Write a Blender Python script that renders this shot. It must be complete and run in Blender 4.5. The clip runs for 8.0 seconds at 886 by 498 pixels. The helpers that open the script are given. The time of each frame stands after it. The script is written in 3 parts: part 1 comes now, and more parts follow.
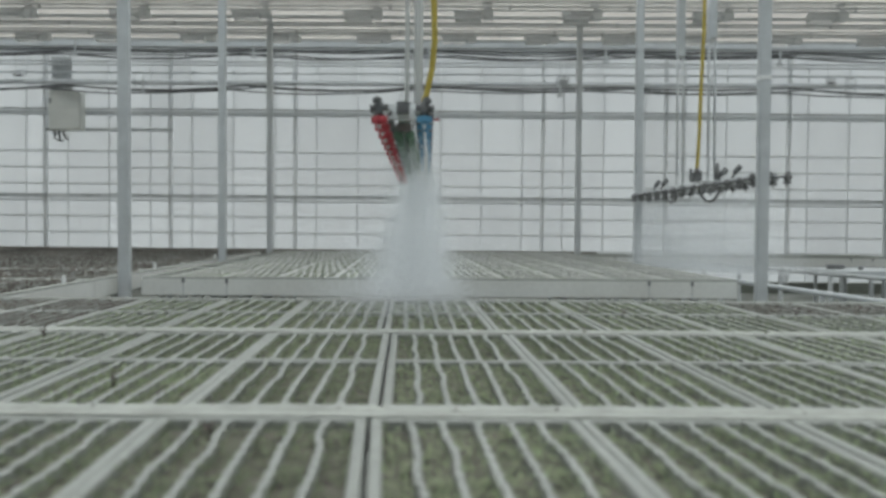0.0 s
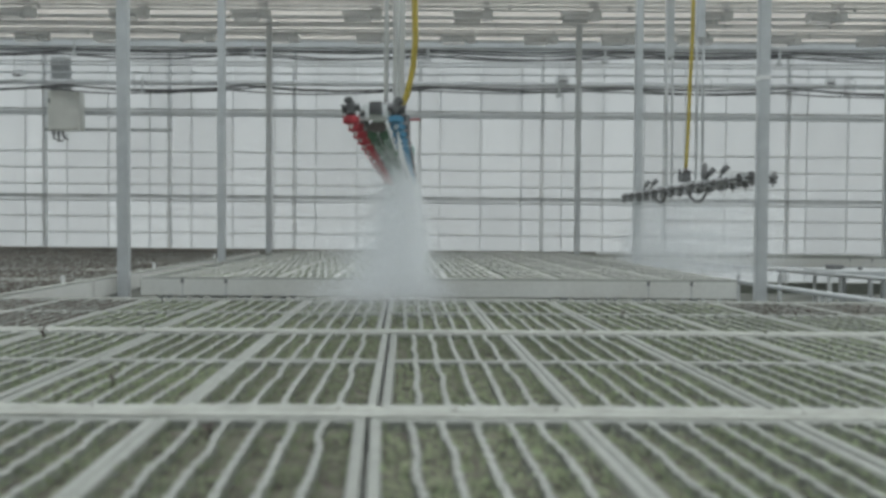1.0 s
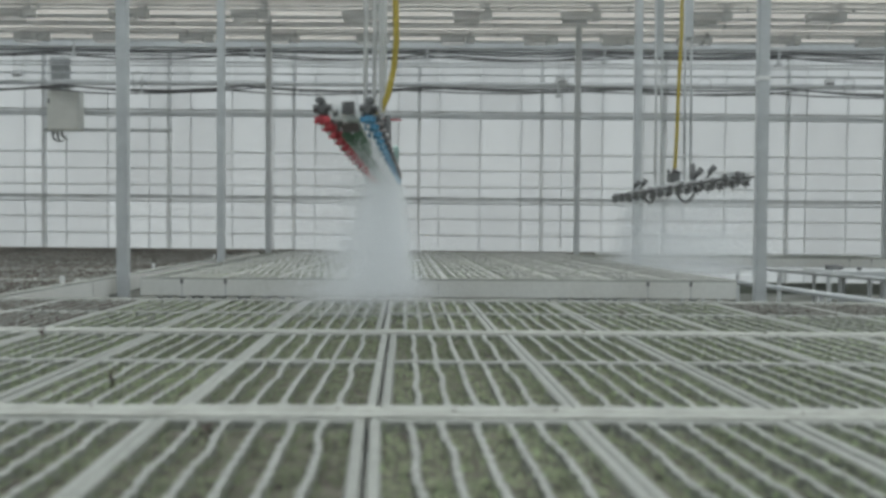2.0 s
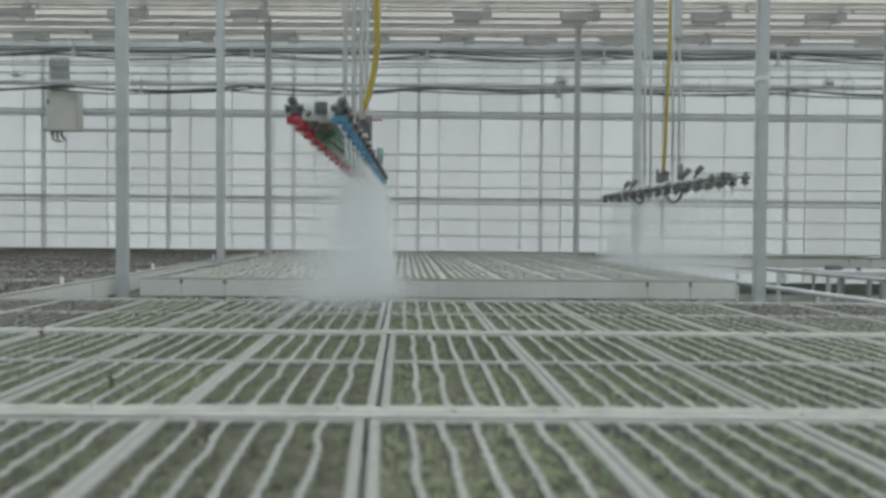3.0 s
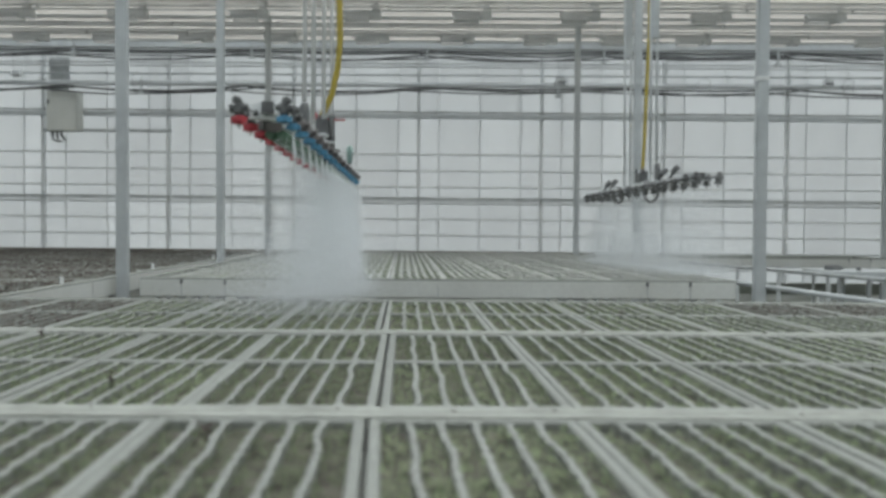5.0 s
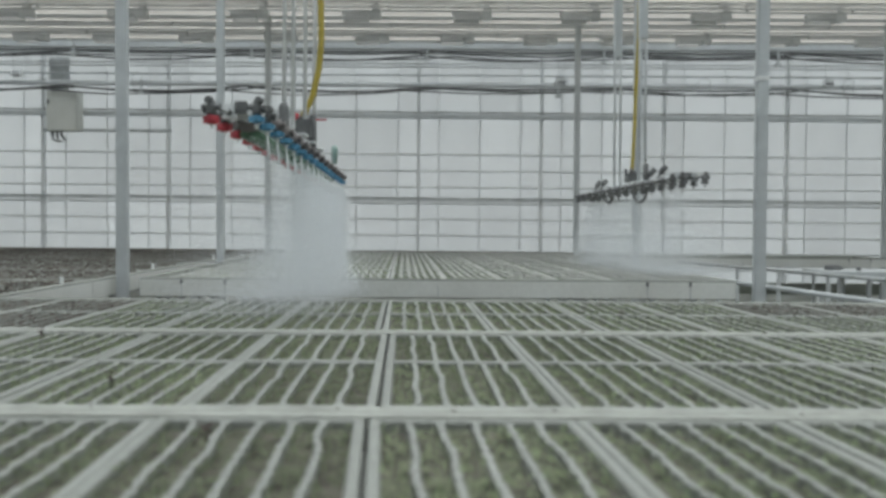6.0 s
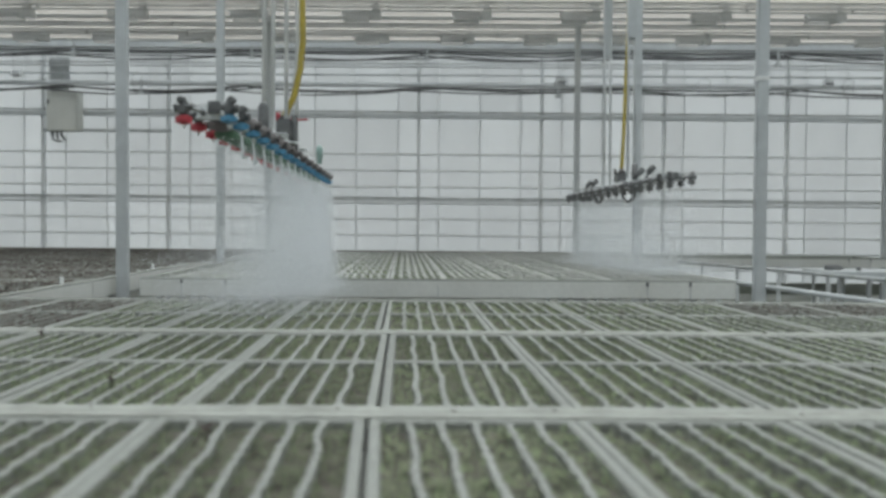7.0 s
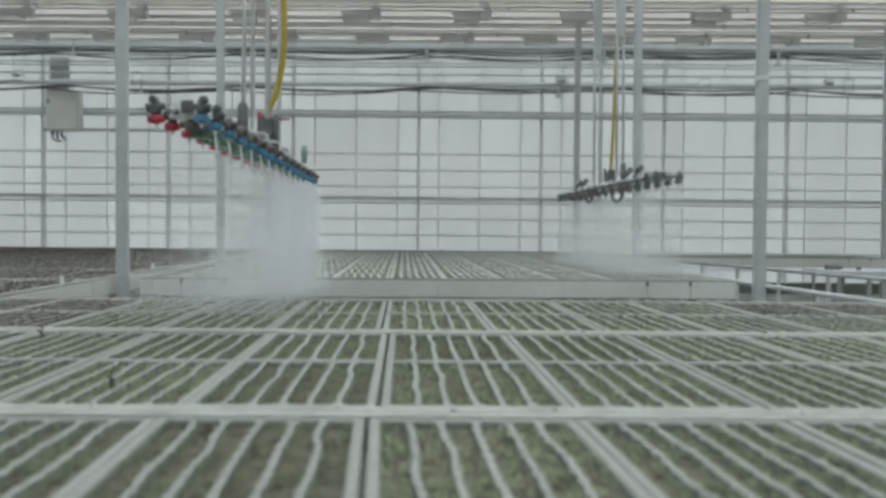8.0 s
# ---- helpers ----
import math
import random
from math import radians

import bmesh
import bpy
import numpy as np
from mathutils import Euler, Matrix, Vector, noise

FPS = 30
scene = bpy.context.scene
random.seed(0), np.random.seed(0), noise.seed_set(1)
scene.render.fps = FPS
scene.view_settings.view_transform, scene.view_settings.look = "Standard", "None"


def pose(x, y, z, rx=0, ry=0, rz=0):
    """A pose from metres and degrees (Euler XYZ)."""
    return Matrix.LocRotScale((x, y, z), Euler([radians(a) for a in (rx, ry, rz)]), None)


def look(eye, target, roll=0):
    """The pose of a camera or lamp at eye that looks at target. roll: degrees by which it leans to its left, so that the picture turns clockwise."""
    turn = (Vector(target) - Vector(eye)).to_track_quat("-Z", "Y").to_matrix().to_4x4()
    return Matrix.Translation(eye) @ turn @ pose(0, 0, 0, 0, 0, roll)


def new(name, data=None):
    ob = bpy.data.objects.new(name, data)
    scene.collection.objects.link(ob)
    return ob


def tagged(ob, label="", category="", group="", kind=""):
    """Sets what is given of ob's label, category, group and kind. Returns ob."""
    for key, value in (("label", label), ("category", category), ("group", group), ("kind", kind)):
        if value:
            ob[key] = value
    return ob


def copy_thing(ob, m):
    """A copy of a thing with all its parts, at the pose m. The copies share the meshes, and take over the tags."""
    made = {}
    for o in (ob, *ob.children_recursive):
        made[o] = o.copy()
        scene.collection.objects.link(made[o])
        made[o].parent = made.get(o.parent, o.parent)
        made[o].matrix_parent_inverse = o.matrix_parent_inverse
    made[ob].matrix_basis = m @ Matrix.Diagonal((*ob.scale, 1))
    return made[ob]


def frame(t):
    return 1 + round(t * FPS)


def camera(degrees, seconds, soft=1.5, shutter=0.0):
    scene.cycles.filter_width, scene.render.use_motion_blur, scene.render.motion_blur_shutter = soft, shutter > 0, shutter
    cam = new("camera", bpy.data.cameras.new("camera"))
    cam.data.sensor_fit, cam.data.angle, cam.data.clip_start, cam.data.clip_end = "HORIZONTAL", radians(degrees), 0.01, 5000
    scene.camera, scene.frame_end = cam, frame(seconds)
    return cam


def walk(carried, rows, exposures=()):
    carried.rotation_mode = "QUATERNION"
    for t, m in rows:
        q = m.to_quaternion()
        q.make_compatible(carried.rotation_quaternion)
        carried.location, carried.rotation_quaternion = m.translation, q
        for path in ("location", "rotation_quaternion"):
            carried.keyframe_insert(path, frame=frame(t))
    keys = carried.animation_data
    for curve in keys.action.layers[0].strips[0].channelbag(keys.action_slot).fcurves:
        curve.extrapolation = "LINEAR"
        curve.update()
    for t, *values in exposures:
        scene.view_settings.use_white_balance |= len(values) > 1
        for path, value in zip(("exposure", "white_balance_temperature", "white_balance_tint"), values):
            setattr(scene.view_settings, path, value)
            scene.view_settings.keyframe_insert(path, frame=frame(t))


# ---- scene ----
# The camera stands on the path between the benches and sways a little at first.
EYE = (0.0, 0.0, 1.18)
H0 = 1.18
cam = camera(56.8, 8.0, soft=3.2)
cam.data.dof.use_dof = True
cam.data.dof.focus_distance = 6.0
cam.data.dof.aperture_fstop = 2.6


def aim(left, up):
    """The camera's pose, turned by small angles (degrees) from its resting aim."""
    d = 10.0
    return look(EYE, (-d * math.tan(radians(left)), d, H0 - d * math.tan(radians(1.50 + up))), 0.36)


walk(cam, [(0.0, aim(0.118, 0.055)), (0.5, aim(0.10, 0.055)), (1.0, aim(0.07, 0.045)), (1.5, aim(0.055, 0.04)),
           (2.2, aim(0.025, 0.015)), (3.0, aim(0.0, 0.0)), (4.0, aim(0.0, 0.0)), (6.0, aim(0.0, 0.0)),
           (7.0, aim(0.0, 0.0)), (8.0, aim(0.0, 0.03))])

# ---- light: an overcast day through the glass ----
world = bpy.data.worlds.new("sky")
scene.world = world
world.use_nodes = True
wn = world.node_tree.nodes
wl = world.node_tree.links
sky = wn.new("ShaderNodeTexSky")
sky.sky_type = "NISHITA"
sky.sun_disc = False
sky.sun_elevation = radians(62)
sky.sun_rotation = radians(0)
sky.dust_density = 4.0
sky.air_density = 1.0
hsv = wn.new("ShaderNodeHueSaturation")
hsv.inputs["Saturation"].default_value = 0.22
wl.new(sky.outputs[0], hsv.inputs["Color"])
haze = wn.new("ShaderNodeMix")
haze.data_type, haze.blend_type = "RGBA", "MULTIPLY"
haze.inputs["Factor"].default_value = 1.0
haze.inputs["B"].default_value = (0.955, 1.0, 1.0, 1)
wl.new(hsv.outputs[0], haze.inputs["A"])
wl.new(haze.outputs["Result"], wn["Background"].inputs["Color"])
wn["Background"].inputs["Strength"].default_value = 0.15
sun = new("sun", bpy.data.lights.new("sun", "SUN"))
sun.data.energy = 1.3
sun.data.angle = radians(60)
sun.data.color = (0.94, 1.0, 0.97)
sun.matrix_world = look((2, 3.5, 20), (0, 6, 0))
scene.view_settings.exposure = 0.35


# ---- materials ----
def material(name, color, rough=0.6, metal=0.0, vary=0.12, size=6.0, bump=0.15, grain=60.0, tint=None, rand=0.0, spec=0.3, thin=0.0):
    """A surface with two scales of colour variation (stains, grain) and fine relief."""
    m = bpy.data.materials.new(name)
    m.use_nodes = True
    n, l = m.node_tree.nodes, m.node_tree.links
    b = n["Principled BSDF"]
    b.inputs["Roughness"].default_value = rough
    b.inputs["Metallic"].default_value = metal
    b.inputs["Specular IOR Level"].default_value = spec
    tc = n.new("ShaderNodeTexCoord")
    big = n.new("ShaderNodeTexNoise")
    big.inputs["Scale"].default_value = size
    big.inputs["Detail"].default_value = 5
    fine = n.new("ShaderNodeTexNoise")
    fine.inputs["Scale"].default_value = grain
    fine.inputs["Detail"].default_value = 3
    l.new(tc.outputs["Object"], big.inputs["Vector"])
    l.new(tc.outputs["Object"], fine.inputs["Vector"])
    ramp = n.new("ShaderNodeMapRange")
    ramp.inputs["From Min"].default_value = 0.3
    ramp.inputs["From Max"].default_value = 0.7
    l.new(big.outputs["Fac"], ramp.inputs["Value"])
    mix = n.new("ShaderNodeMix")
    mix.data_type = "RGBA"
    c2 = tint or tuple(c * (1 - 2.2 * vary) for c in color)
    mix.inputs["A"].default_value = (*color, 1)
    mix.inputs["B"].default_value = (*c2, 1)
    l.new(ramp.outputs["Result"], mix.inputs["Factor"])
    hs = n.new("ShaderNodeHueSaturation")
    l.new(mix.outputs["Result"], hs.inputs["Color"])
    val = n.new("ShaderNodeMapRange")
    val.inputs["From Min"].default_value = 0.25
    val.inputs["From Max"].default_value = 0.75
    val.inputs["To Min"].default_value = 1 - vary
    val.inputs["To Max"].default_value = 1 + vary
    l.new(fine.outputs["Fac"], val.inputs["Value"])
    if rand:
        geo = n.new("ShaderNodeNewGeometry")
        info = n.new("ShaderNodeObjectInfo")
        add = n.new("ShaderNodeMath")
        add.operation = "ADD"
        l.new(geo.outputs["Random Per Island"], add.inputs[0])
        l.new(info.outputs["Random"], add.inputs[1])
        rr = n.new("ShaderNodeMapRange")
        rr.inputs["From Max"].default_value = 2.0
        rr.inputs["To Min"].default_value = 1 - rand
        rr.inputs["To Max"].default_value = 1 + rand
        l.new(add.outputs[0], rr.inputs["Value"])
        mul = n.new("ShaderNodeMath")
        mul.operation = "MULTIPLY"
        l.new(val.outputs["Result"], mul.inputs[0])
        l.new(rr.outputs["Result"], mul.inputs[1])
        l.new(mul.outputs[0], hs.inputs["Value"])
        pick = n.new("ShaderNodeMath")
        pick.operation = "FRACT"
        l.new(geo.outputs["Random Per Island"], pick.inputs[0])
        both = n.new("ShaderNodeMath")
        both.operation = "MULTIPLY_ADD"
        both.inputs[1].default_value = 0.8
        l.new(pick.outputs[0], both.inputs[0])
        half = n.new("ShaderNodeMath")
        half.operation = "MULTIPLY"
        half.inputs[1].default_value = 0.3
        l.new(ramp.outputs["Result"], half.inputs[0])
        l.new(half.outputs[0], both.inputs[2])
        l.new(both.outputs[0], mix.inputs["Factor"])
    else:
        l.new(val.outputs["Result"], hs.inputs["Value"])
    l.new(hs.outputs["Color"], b.inputs["Base Color"])
    rg = n.new("ShaderNodeMapRange")
    rg.inputs["To Min"].default_value = max(0.05, rough - 0.12)
    rg.inputs["To Max"].default_value = min(1.0, rough + 0.12)
    l.new(big.outputs["Fac"], rg.inputs["Value"])
    l.new(rg.outputs["Result"], b.inputs["Roughness"])
    if bump:
        bp = n.new("ShaderNodeBump")
        bp.inputs["Strength"].default_value = bump
        bp.inputs["Distance"].default_value = 0.004
        l.new(fine.outputs["Fac"], bp.inputs["Height"])
        l.new(bp.outputs["Normal"], b.inputs["Normal"])
    if thin:
        tl = n.new("ShaderNodeBsdfTranslucent")
        ms = n.new("ShaderNodeMixShader")
        ms.inputs[0].default_value = thin
        l.new(hs.outputs["Color"], tl.inputs["Color"])
        l.new(b.outputs[0], ms.inputs[1])
        l.new(tl.outputs[0], ms.inputs[2])
        l.new(ms.outputs[0], n["Material Output"].inputs["Surface"])
    return m


def sheer(name, color, clear, back=0.75, size=3.0, vary=0.06, streak=1.0, rand=0.0):
    """A pane, veil or leaf that lets light through: part clear, part diffusing."""
    m = bpy.data.materials.new(name)
    m.use_nodes = True
    n, l = m.node_tree.nodes, m.node_tree.links
    n.remove(n["Principled BSDF"])
    tc = n.new("ShaderNodeTexCoord")
    big = n.new("ShaderNodeTexNoise")
    big.inputs["Scale"].default_value = size
    big.inputs["Detail"].default_value = 6
    run = n.new("ShaderNodeMapping")
    run.inputs["Scale"].default_value = (1, 1, streak)
    l.new(tc.outputs["Object"], run.inputs["Vector"])
    l.new(run.outputs["Vector"], big.inputs["Vector"])
    mix = n.new("ShaderNodeMix")
    mix.data_type = "RGBA"
    mix.inputs["A"].default_value = (*(c * (1 + vary) for c in color), 1)
    mix.inputs["B"].default_value = (*(c * (1 - 2 * vary) for c in color), 1)
    l.new(big.outputs["Fac"], mix.inputs["Factor"])
    tr = n.new("ShaderNodeBsdfTranslucent")
    df = n.new("ShaderNodeBsdfDiffuse")
    tone = n.new("ShaderNodeHueSaturation")
    l.new(mix.outputs["Result"], tone.inputs["Color"])
    if rand:
        info = n.new("ShaderNodeObjectInfo")
        spread = n.new("ShaderNodeMapRange")
        spread.inputs["To Min"].default_value = 1 - rand
        spread.inputs["To Max"].default_value = 1 + rand
        l.new(info.outputs["Random"], spread.inputs["Value"])
        l.new(spread.outputs["Result"], tone.inputs["Value"])
    l.new(tone.outputs["Color"], tr.inputs["Color"])
    l.new(tone.outputs["Color"], df.inputs["Color"])
    a = n.new("ShaderNodeMixShader")
    a.inputs[0].default_value = back
    l.new(df.outputs[0], a.inputs[1])
    l.new(tr.outputs[0], a.inputs[2])
    out = a
    if clear:
        tp = n.new("ShaderNodeBsdfTransparent")
        c = n.new("ShaderNodeMixShader")
        c.inputs[0].default_value = clear
        l.new(a.outputs[0], c.inputs[1])
        l.new(tp.outputs[0], c.inputs[2])
        out = c
    l.new(out.outputs[0], n["Material Output"].inputs["Surface"])
    return m


STEEL = material("galvanised_steel", (0.57, 0.595, 0.60), 0.6, 0.1, 0.06, 3.0, 0.06, 18)
STEEL_DARK = material("weathered_steel", (0.54, 0.56, 0.56), 0.65, 0.1, 0.15, 4.0, 0.1, 40)
PIPE = material("painted_pipe", (0.72, 0.74, 0.74), 0.5, 0.0, 0.1, 3.0, 0.05, 40)
ALU = material("aluminium", (0.80, 0.82, 0.82), 0.5, 0.1, 0.08, 5.0, 0.08, 70)
WHITE_TUBE = material("white_lacquer", (0.88, 0.89, 0.88), 0.4, 0.0, 0.06, 5.0, 0.04, 60)
BENCH = material("bench_coating", (0.405, 0.418, 0.385), 0.8, 0.0, 0.10, 9.0, 0.2, 45, tint=(0.285, 0.292, 0.265), spec=0.06)
# BENCH lightened: frontal light on the upright faces is put into this colour.
PANEL_LIT = material("lit_panel_lacquer", (0.76, 0.77, 0.74), 0.6, 0.0, 0.05, 1.6, 0.06, 30, tint=(0.66, 0.66, 0.62), spec=0.2)
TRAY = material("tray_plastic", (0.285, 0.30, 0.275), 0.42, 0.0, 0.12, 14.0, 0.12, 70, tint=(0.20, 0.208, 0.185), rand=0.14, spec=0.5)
# TRAY paled: the brighter light on the middle benches is in this colour.
TRAY_LIT = material("lit_tray_plastic", (0.47, 0.48, 0.455), 0.45, 0.0, 0.12, 14.0, 0.12, 70, tint=(0.36, 0.365, 0.34), rand=0.14, spec=0.5)
SOIL = material("peat", (0.19, 0.178, 0.145), 0.95, 0.0, 0.35, 20.0, 0.9, 160)
LEAF = material("seedling_leaf", (0.35, 0.45, 0.24), 0.5, 0.0, 0.2, 9.0, 0.2, 90, tint=(0.21, 0.225, 0.16), rand=0.5, thin=0.4)
LEAF_DARK = material("purple_leaf", (0.17, 0.125, 0.125), 0.5, 0.0, 0.2, 9.0, 0.2, 90, tint=(0.12, 0.11, 0.085), rand=0.35, thin=0.4)
# Black raised to grey: the pale veil of mist is put into this colour.
BLACK = material("veiled_black_plastic", (0.185, 0.19, 0.19), 0.45, 0.0, 0.2, 12.0, 0.1, 80)
FITTING = material("brown_black_fitting", (0.25, 0.23, 0.225), 0.5, 0.0, 0.2, 12.0, 0.1, 80)
GREY_PLASTIC = material("grey_plastic", (0.25, 0.25, 0.25), 0.5, 0.0, 0.15, 12.0, 0.1, 80)
RED = material("red_plastic", (0.58, 0.08, 0.10), 0.4, 0.0, 0.15, 12.0, 0.05, 80)
BLUE = material("blue_plastic", (0.15, 0.42, 0.65), 0.4, 0.0, 0.15, 12.0, 0.05, 80)
GREEN = material("green_plastic", (0.15, 0.27, 0.18), 0.45, 0.0, 0.15, 12.0, 0.05, 80)
HOSE = material("yellow_hose", (0.50, 0.39, 0.075), 0.5, 0.0, 0.12, 6.0, 0.1, 90, tint=(0.42, 0.33, 0.07))
RUBBER = material("cable_rubber", (0.16, 0.16, 0.162), 0.6, 0.0, 0.2, 8.0, 0.1, 60)
BOX = material("box_enamel", (0.66, 0.67, 0.63), 0.45, 0.0, 0.05, 3.0, 0.05, 50)
LAMP_BODY = material("lamp_housing", (0.88, 0.89, 0.89), 0.4, 0.0, 0.05, 4.0, 0.05, 50, thin=0.65)
CONCRETE = material("concrete", (0.29, 0.30, 0.275), 0.85, 0.0, 0.2, 1.5, 0.4, 45)
DAMP = material("damp_concrete", (0.21, 0.225, 0.195), 0.9, 0.0, 0.2, 2.0, 0.4, 45)
SENSOR = material("pale_green_plastic", (0.34, 0.48, 0.44), 0.4, 0.0, 0.08, 12.0, 0.05, 80)
PLINTH = material("plinth_concrete", (0.25, 0.235, 0.21), 0.9, 0.0, 0.2, 2.0, 0.4, 45)
EARTH = material("field", (0.20, 0.19, 0.15), 0.95, 0.0, 0.3, 0.3, 0.5, 8)
GLASS = sheer("hazed_glass", (0.755, 0.775, 0.785), 0.16, 0.85, 1.1, 0.08, 0.22, 0.05)
ROOF_GLASS = sheer("roof_glass", (0.85, 0.87, 0.88), 0.75, 0.85, 0.6, 0.04)
CLOTH = sheer("screen_cloth", (0.565, 0.53, 0.485), 0.05, 0.7, 1.2, 0.08)
DROPS = sheer("water_drops", (0.955, 0.97, 0.98), 0.0, 0.5, 30.0, 0.0)


# ---- mesh helpers ----
def box(bm, x0, x1, y0, y1, z0, z1, shear=0.0):
    v = [bm.verts.new((x + shear * y, y, z)) for z in (z0, z1) for y in (y0, y1) for x in (x0, x1)]
    for f in ((0, 2, 3, 1), (4, 5, 7, 6), (0, 1, 5, 4), (2, 6, 7, 3), (0, 4, 6, 2), (1, 3, 7, 5)):
        bm.faces.new([v[i] for i in f])
    return v


def tube(bm, points, r, n=8, caps=True, radii=None):
    """A round tube along a line of points."""
    pts = [Vector(p) for p in points]
    rings = []
    for i, p in enumerate(pts):
        d = (pts[min(i + 1, len(pts) - 1)] - pts[max(i - 1, 0)]).normalized()
        ref = Vector((0, 0, 1)) if abs(d.z) < 0.9 else Vector((1, 0, 0))
        u = d.cross(ref).normalized()
        w = d.cross(u)
        rad = radii[i] if radii else r
        rings.append([bm.verts.new(p + rad * (math.cos(a) * u + math.sin(a) * w)) for a in (2 * math.pi * k / n for k in range(n))])
    for a, b in zip(rings, rings[1:]):
        for k in range(n):
            f = bm.faces.new((a[k], a[(k + 1) % n], b[(k + 1) % n], b[k]))
            f.smooth = n > 4
    if caps:
        bm.faces.new(rings[0])
        bm.faces.new(rings[-1][::-1])


def ball(bm, c, r, squash=1.0):
    m = Matrix.Translation(c) @ Matrix.Diagonal((r, r, r * squash, 1))
    made = bmesh.ops.create_uvsphere(bm, u_segments=10, v_segments=7, radius=1, matrix=m)
    for v in made["verts"]:
        for f in v.link_faces:
            f.smooth = True


def mesh_of(name, bm, mat, bevel=0.0):
    bmesh.ops.recalc_face_normals(bm, faces=bm.faces[:])
    if bevel:
        bmesh.ops.bevel(bm, geom=bm.edges[:], offset=bevel, segments=2, affect="EDGES", clamp_overlap=True)
    me = bpy.data.meshes.new(name)
    bm.to_mesh(me)
    bm.free()
    me.materials.append(mat)
    return me


def part(name, bm, mat, parent=None, label="", bevel=0.0, at=None):
    """Links a bmesh (or a mesh) as one mesh object under a thing or a part."""
    me = bm if isinstance(bm, bpy.types.Mesh) else mesh_of(name, bm, mat, bevel)
    ob = new(name, me)
    if parent is not None:
        ob.parent = parent
    if at is not None:
        ob.matrix_basis = at
    if label:
        ob["label"] = label
    return ob


def thing(name, label, category, m=None, group="", kind=""):
    ob = new(name)
    ob.empty_display_size = 0.1
    if m is not None:
        ob.matrix_basis = m
    return tagged(ob, label, category, group, kind)


def one_box(x0, x1, y0, y1, z0, z1, shear=0.0):
    bm = bmesh.new()
    box(bm, x0, x1, y0, y1, z0, z1, shear)
    return bm


def one_tube(points, r, n=8, radii=None):
    bm = bmesh.new()
    tube(bm, points, r, n, True, radii)
    return bm


# ---- plan ----
SKEW = -0.0476            # the rows of benches and posts run a little askew to the back wall
RIM = H0 - 0.36           # top of the bench rims
Y1, SPAN = 5.75, 3.07     # the first row of posts in view, and the spans behind it
WALL = Y1 + 3 * SPAN      # inner face of the back wall
EAVES = H0 + 2.95
GUTTER = EAVES + 0.28       # underside of the roof gutters, above the screen
LEFT, RIGHT = -9.6, 9.6
BACK = -3.46


def askew(x, y, z=0.0):
    return (x + SKEW * y, y, z)


# ---- ground and floor ----
bm = bmesh.new()
bmesh.ops.create_grid(bm, x_segments=8, y_segments=8, size=600)
ground = tagged(part("ground", bm, EARTH), "dull green and brown field around the greenhouse", "ground", kind="structure")
floor = tagged(part("floor", one_box(LEFT, RIGHT, BACK, WALL, -0.2, 0.006), CONCRETE), "grey stained concrete greenhouse floor", "floor", kind="structure")

# ---- back wall: plinth, posts, rails, panes ----
north = thing("wall_north", "hazed glass greenhouse wall with grey steel bars", "wall", pose(0, 0, 0, 0, 0.16, 0), kind="structure")
part("plinth", one_box(LEFT, RIGHT, WALL - 0.05, WALL + 0.2, 0.0, 0.22), DAMP, north, "dark damp concrete plinth", 0.01)
part("skirting_board", one_box(LEFT, 2.75, WALL - 0.14, WALL - 0.1, 0.1, 0.752), PLINTH, north, "dark brown board along the wall foot", 0.006)
heights = [0.448, 0.740, 1.032, 1.324, 1.613, 1.909, 2.204, 2.499]
mull = one_box(-0.008, 0.008, -0.005, 0.03, 0.21, GUTTER + 0.1)
mull_mesh = mesh_of("mullion", mull, ALU, 0.004)
post_mesh = mesh_of("wall_post", one_box(-0.028, 0.028, -0.05, 0.05, 0.21, GUTTER + 0.1), ALU, 0.006)


def bay(i):
    """Where the i-th bar of the wall stands: the bays left of the middle are a touch wider."""
    return -0.463 + (0.7562 if i < 12 else 0.7425) * (i - 12)


for i in range(25):
    if i % 3 == 0:
        part("wall_post", post_mesh, None, north, at=pose(bay(i), WALL - 0.04, 0))
    part("mullion", mull_mesh, None, north, at=pose(bay(i - 0.5), WALL, 0))
rail_mesh = mesh_of("glazing_rail", one_box(LEFT, RIGHT, -0.018, 0.018, -0.017, 0.017), ALU, 0.004)
for z in heights:
    part("glazing_rail", rail_mesh, None, north, at=pose(0, WALL - 0.062, z))
bands = [0.225, 1.686, 3.233, GUTTER + 0.2]
for a, b in zip(bands, bands[1:]):
    panes = [mesh_of("pane", one_box(-w / 2 + 0.006, w / 2 - 0.006, -0.003, 0.003, a + 0.004, b - 0.004), GLASS) for w in (0.7562, 0.7425)]
    for i in range(24):
        part("pane", panes[i > 11], None, north, at=pose((bay(i - 0.5) + bay(i + 0.5)) / 2, WALL + 0.012, 0))
part("cross_beam", one_box(LEFT, RIGHT, WALL - 0.17, WALL - 0.10, 3.138, 3.214), STEEL, north, "grey steel beam across the wall", 0.008)
part("beam_rail", one_box(LEFT, RIGHT, WALL - 0.16, WALL - 0.12, 3.236, 3.268), STEEL_DARK, north, "dark steel rail above the beam", 0.006)
part("cross_rail", one_box(LEFT, RIGHT, WALL - 0.15, WALL - 0.10, 1.661, 1.722), STEEL_DARK, north, "dark steel rail", 0.006)

